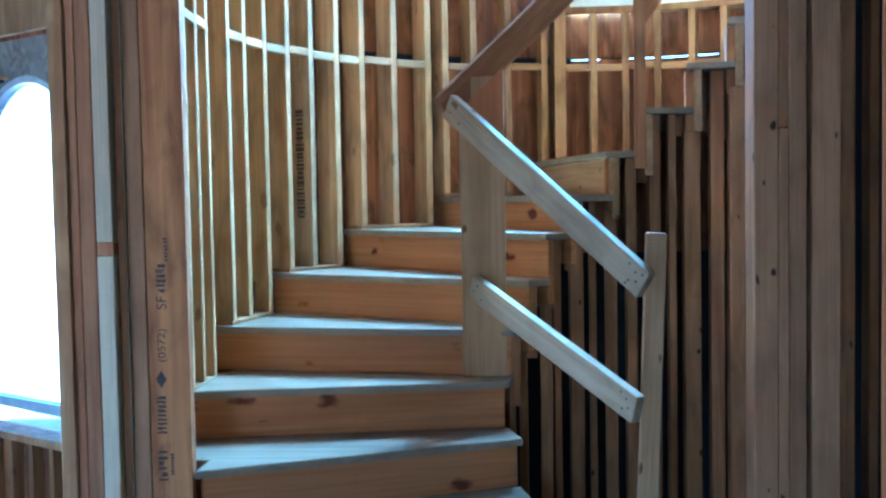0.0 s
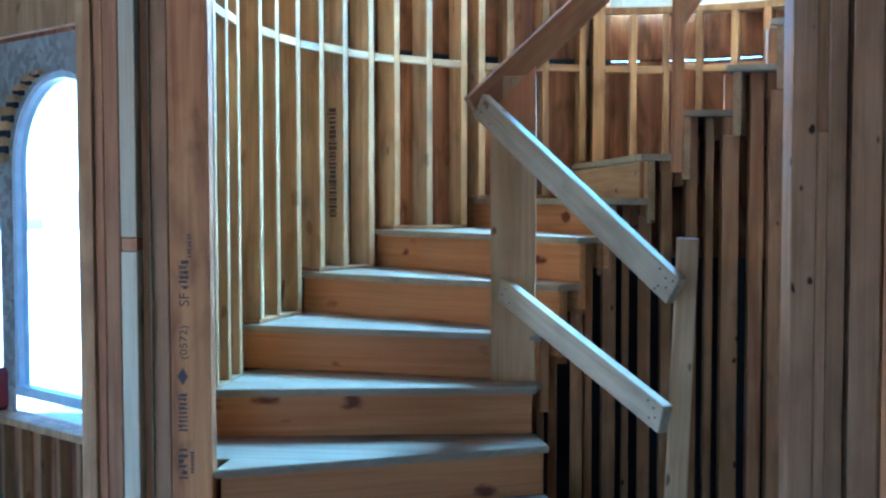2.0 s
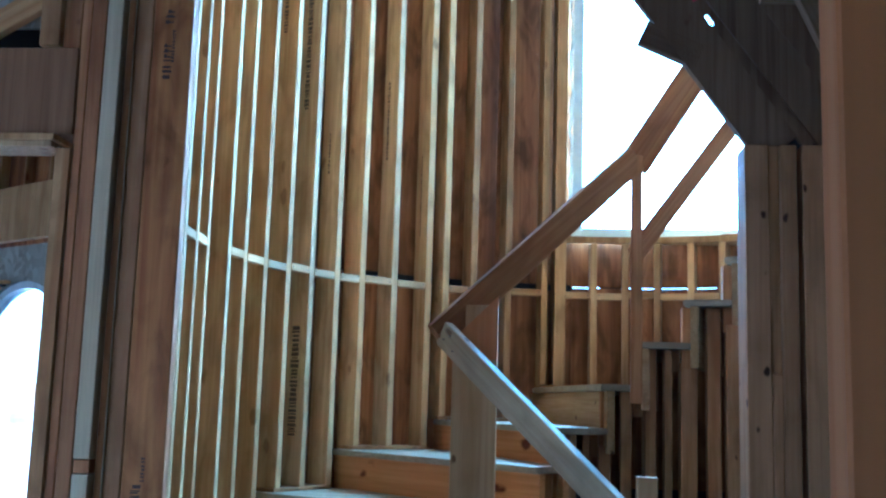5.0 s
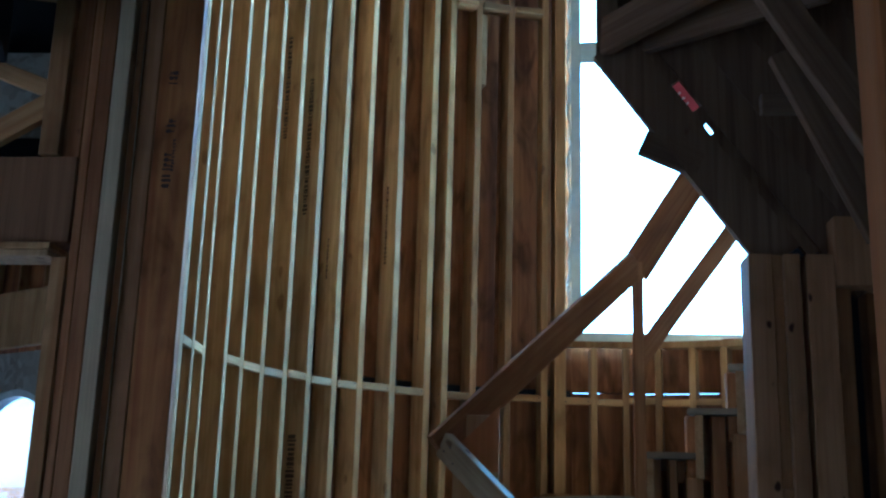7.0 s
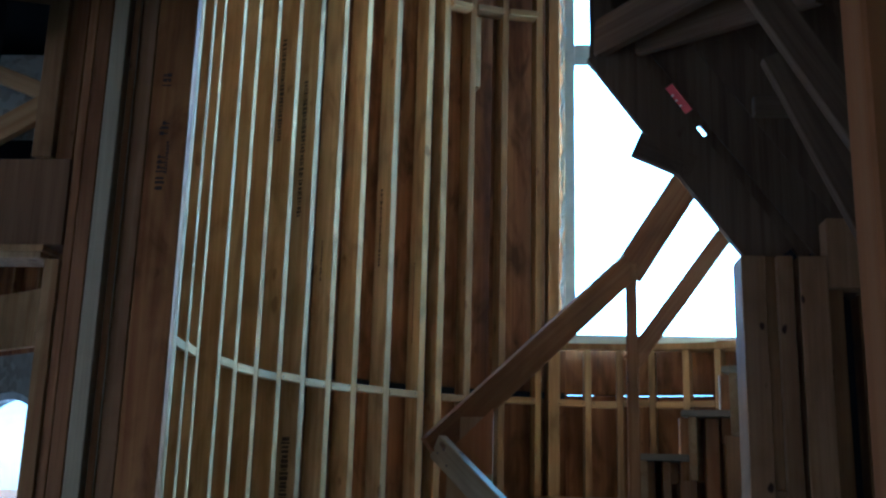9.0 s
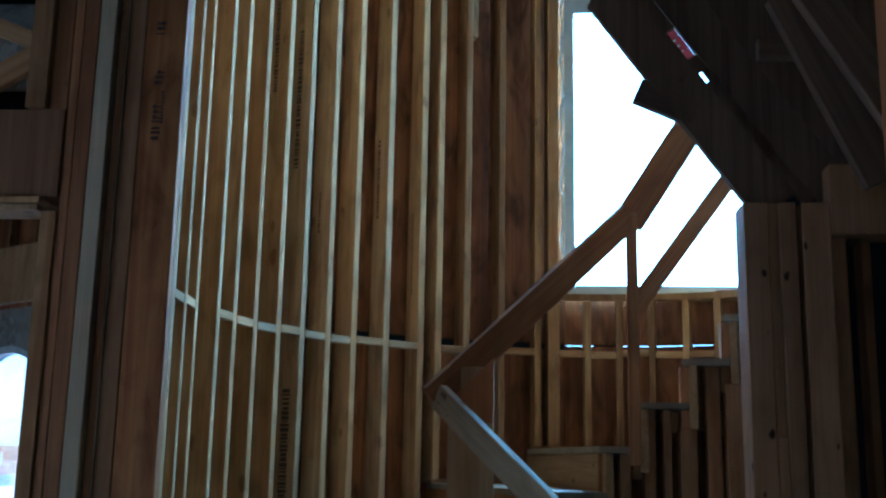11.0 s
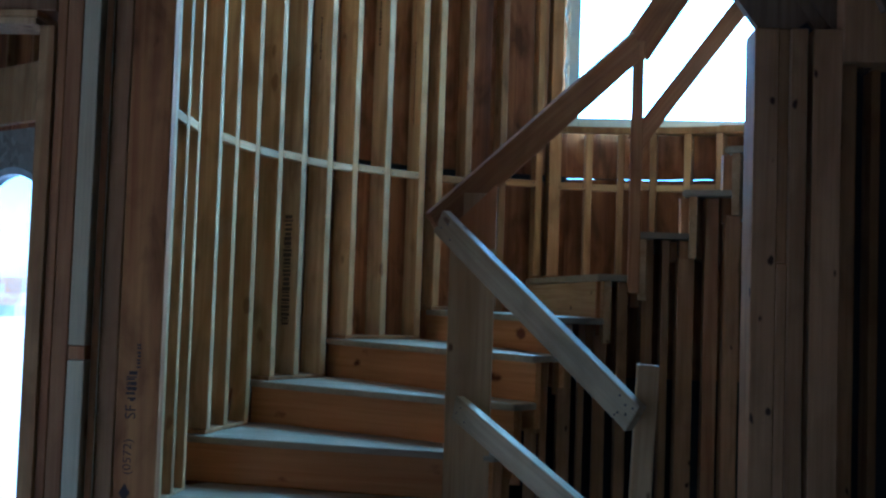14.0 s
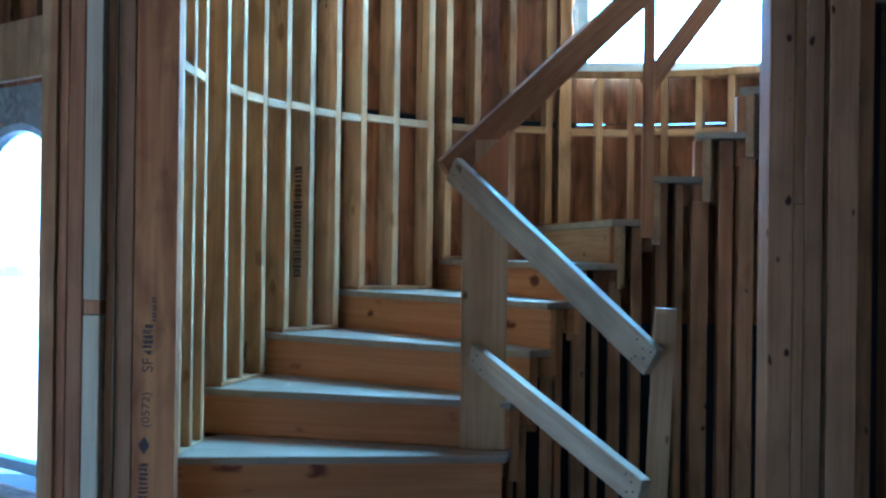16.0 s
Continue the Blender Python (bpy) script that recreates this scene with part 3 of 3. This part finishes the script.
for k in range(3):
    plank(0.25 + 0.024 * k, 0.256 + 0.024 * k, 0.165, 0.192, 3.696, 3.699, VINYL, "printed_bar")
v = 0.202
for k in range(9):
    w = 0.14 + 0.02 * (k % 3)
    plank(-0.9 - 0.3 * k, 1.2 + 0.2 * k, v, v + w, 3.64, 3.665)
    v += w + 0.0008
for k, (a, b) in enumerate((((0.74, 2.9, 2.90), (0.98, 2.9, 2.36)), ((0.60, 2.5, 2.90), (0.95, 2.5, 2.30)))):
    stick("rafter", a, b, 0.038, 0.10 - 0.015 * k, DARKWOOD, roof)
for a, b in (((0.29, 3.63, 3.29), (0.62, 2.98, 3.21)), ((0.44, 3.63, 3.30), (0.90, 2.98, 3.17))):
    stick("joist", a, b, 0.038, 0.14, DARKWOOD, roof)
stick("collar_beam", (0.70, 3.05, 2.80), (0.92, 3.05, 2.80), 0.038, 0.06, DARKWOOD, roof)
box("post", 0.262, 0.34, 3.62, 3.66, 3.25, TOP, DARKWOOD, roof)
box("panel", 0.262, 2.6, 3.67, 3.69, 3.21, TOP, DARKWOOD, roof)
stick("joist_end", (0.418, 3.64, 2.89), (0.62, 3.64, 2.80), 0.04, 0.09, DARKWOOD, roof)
near = tagged(box("wall_near_post", 0.251, 0.62, 0.752, 0.80, 0, TOP, NEARW), "tall reddish laminated post close to the doorway", "post", kind="structure")

# ---- marks stamped on the timber ----
def stamp(x, y, z, bars, parent, w=0.018, turn=0.0):
    """A column of worn black stamp marks; bars: heights of bars and gaps in turn."""
    for k, hgt in enumerate(bars):
        if k % 2 == 0:
            bm = board_mesh(w * random.uniform(0.7, 1.0), 0.001, hgt, 0.0002)
            part("stamp_mark", bm, INK, parent, "", pose(x, y, z, 0, 0, turn))
        z += hgt


def runs(total, lo, hi):
    """Bar and gap heights for a line of worn lettering."""
    r, z = [], 0.0
    while z < total:
        for q in (random.uniform(lo, hi), random.uniform(0.003, 0.009)):
            r.append(q)
            z += q
    return r


def lettering(x, z, total, wide, step=0.019):
    """Worn, unreadable stamped letters: for each a few short strokes, reading upwards."""
    n = int(total / step)
    for k in range(n):
        zz = z + k * step
        for q in range(3):
            h = random.choice((0.004, 0.005, step * 0.72))
            w = wide * (random.uniform(0.25, 0.5) if h > 0.008 else random.uniform(0.6, 1.0))
            dx = random.uniform(-0.5, 0.5) * (wide - w)
            part("stamp_mark", board_mesh(w, 0.0006, h, 0.0001), INK, left, "", pose(x + dx, 3.4596 - 0.0001 * q, zz + random.uniform(0, step * 0.72 - h + 0.0005)))


lettering(-1.250, 0.536, 0.130, 0.034)
lettering(-1.218, 0.560, 0.085, 0.012, 0.011)
lettering(-1.249, 0.700, 0.135, 0.034, 0.015)
lettering(-1.240, 1.184, 0.115, 0.036, 0.017)
lettering(-1.220, 1.290, 0.085, 0.014, 0.012)
lettering(-1.232, 2.660, 0.150, 0.034)
lettering(-1.232, 2.860, 0.060, 0.034)
lettering(-1.214, 2.720, 0.120, 0.012, 0.012)
lettering(-1.238, 3.040, 0.070, 0.034)
bm = bmesh.new()
bmesh.ops.create_cone(bm, cap_ends=True, segments=4, radius1=0.030, radius2=0.030, depth=0.0008)
bmesh.ops.scale(bm, vec=(0.62, 1.0, 1.0), verts=bm.verts)
part("stamp_mark", bm, INK, left, "", pose(-1.248, 3.4596, 0.889, 90, 0, 0))


def stamped(text, x, z0, length, height):
    """Readable stamped characters that read upwards, fitted to a length and a height."""
    curve = bpy.data.curves.new("stamp_digits", "FONT")
    curve.body, curve.size, curve.extrude = text, 1.0, 0.006
    holder = new("stamp_digits", curve)
    me = bpy.data.meshes.new_from_object(holder)
    bpy.data.objects.remove(holder)
    me.materials.append(INK)
    xs, ys = [v.co.x for v in me.vertices], [v.co.y for v in me.vertices]
    sx, sy = length / (max(xs) - min(xs)), height / (max(ys) - min(ys))
    ob = new("stamp_digits", me)
    ob.parent = left
    ob.matrix_basis = Matrix.Translation((x + height / 2, 3.4594, z0)) @ pose(0, 0, 0, 90, 0, 0) @ pose(0, 0, 0, 0, 0, 90) @ Matrix.Diagonal((sx, sy, 0.05, 1)) @ Matrix.Translation((-min(xs), -min(ys), 0))


stamped("(0572)", -1.240, 0.949, 0.112, 0.036)
stamped("SF", -1.240, 1.128, 0.044, 0.036)


def stud_stamp(deg, off, z, total, w):
    """Worn lettering up the side of a stud in the curved wall."""
    x, y = on_wall(deg, RW + off)
    t = Vector((-math.sin(radians(deg)), math.cos(radians(deg)))) * 0.0195
    stamp(x + t.x, y + t.y, z, runs(total, 0.006, 0.022), curved, w, deg)


stud_stamp(149.9, 0.070, 1.40, 0.52, 0.055)
stud_stamp(149.9, 0.075, 3.05, 0.75, 0.032)
stud_stamp(143.8, 0.08, 2.75, 0.40, 0.014)
stud_stamp(155.8, 0.08, 3.4, 0.55, 0.030)
stud_stamp(131.1, 0.09, 2.9, 0.45, 0.022)
stud_stamp(124.0, 0.08, 2.5, 0.45, 0.012)
# a thin lath left leaning between two studs
p0, p1 = on_wall(163.5, RW + 0.08), on_wall(160.8, RW + 0.08)
stick("lath", (p0[0], p0[1], level(4) + 0.04), (p1[0], p1[1], level(4) + 0.30), 0.012, 0.03, FIR, curved)

# ---- out of doors ----
trailer = thing("site_trailer", "dark red-brown site trailer standing far off on bare ground", "trailer")
box("body", -39.0, -30.9, 62.0, 65.0, 0.35, 2.1, FIR, trailer)
box("base", -38.6, -31.2, 62.2, 64.8, -0.35, 0.35, CONCRETE, trailer)
box("window", -34.5, -33.0, 61.96, 62.0, 0.9, 1.7, VINYL, trailer)

# ---- nails in the rail ends ----
def nail(p, toward, parent):
    """A nail head just proud of a board's face."""
    bm = bmesh.new()
    bmesh.ops.create_cone(bm, cap_ends=True, segments=8, radius1=0.0042, radius2=0.0034, depth=0.003)
    q = Vector(toward).normalized().to_track_quat("Z", "Y").to_matrix().to_4x4()
    part("nail", bm, STEEL, parent, "", Matrix.Translation(p) @ q)


def nails_on(a, b, parent, ks, lift=0.0205):
    """Nail heads on the camera-side face of a rail from a to b."""
    a, b = Vector(a), Vector(b)
    side = (b - a).cross(Vector((0, 0, 1))).normalized()
    if side.y > 0:
        side = -side
    up = (b - a).cross(side).normalized()
    for k, u in ks:
        nail(a.lerp(b, k) + side * lift + up * u, side, parent)


ENDS = [(0.95, 0.02), (0.96, -0.02), (0.975, 0.005), (0.93, -0.03), (0.945, 0.035), (0.985, -0.03)]
STARTS = [(0.03, 0.01), (0.05, -0.02), (0.09, 0.02)]
nails_on((-0.298, 4.18, 1.852), (0.385, 3.47, 1.190), rail, ENDS + STARTS)
nails_on((-0.212, 4.18, 1.135), (0.342, 3.34, 0.805), rail, ENDS[:4] + STARTS)
for a in allst[3:15]:
    for da in (0.55, -0.55):
        x, y = on_wall(a + da * 1.9, RW - 0.001)
        nail((x, y, BLOCK + 0.006 * math.sin(a * 1.7) + random.uniform(-0.008, 0.008)), (CX - x, CY - y, 0), curved)
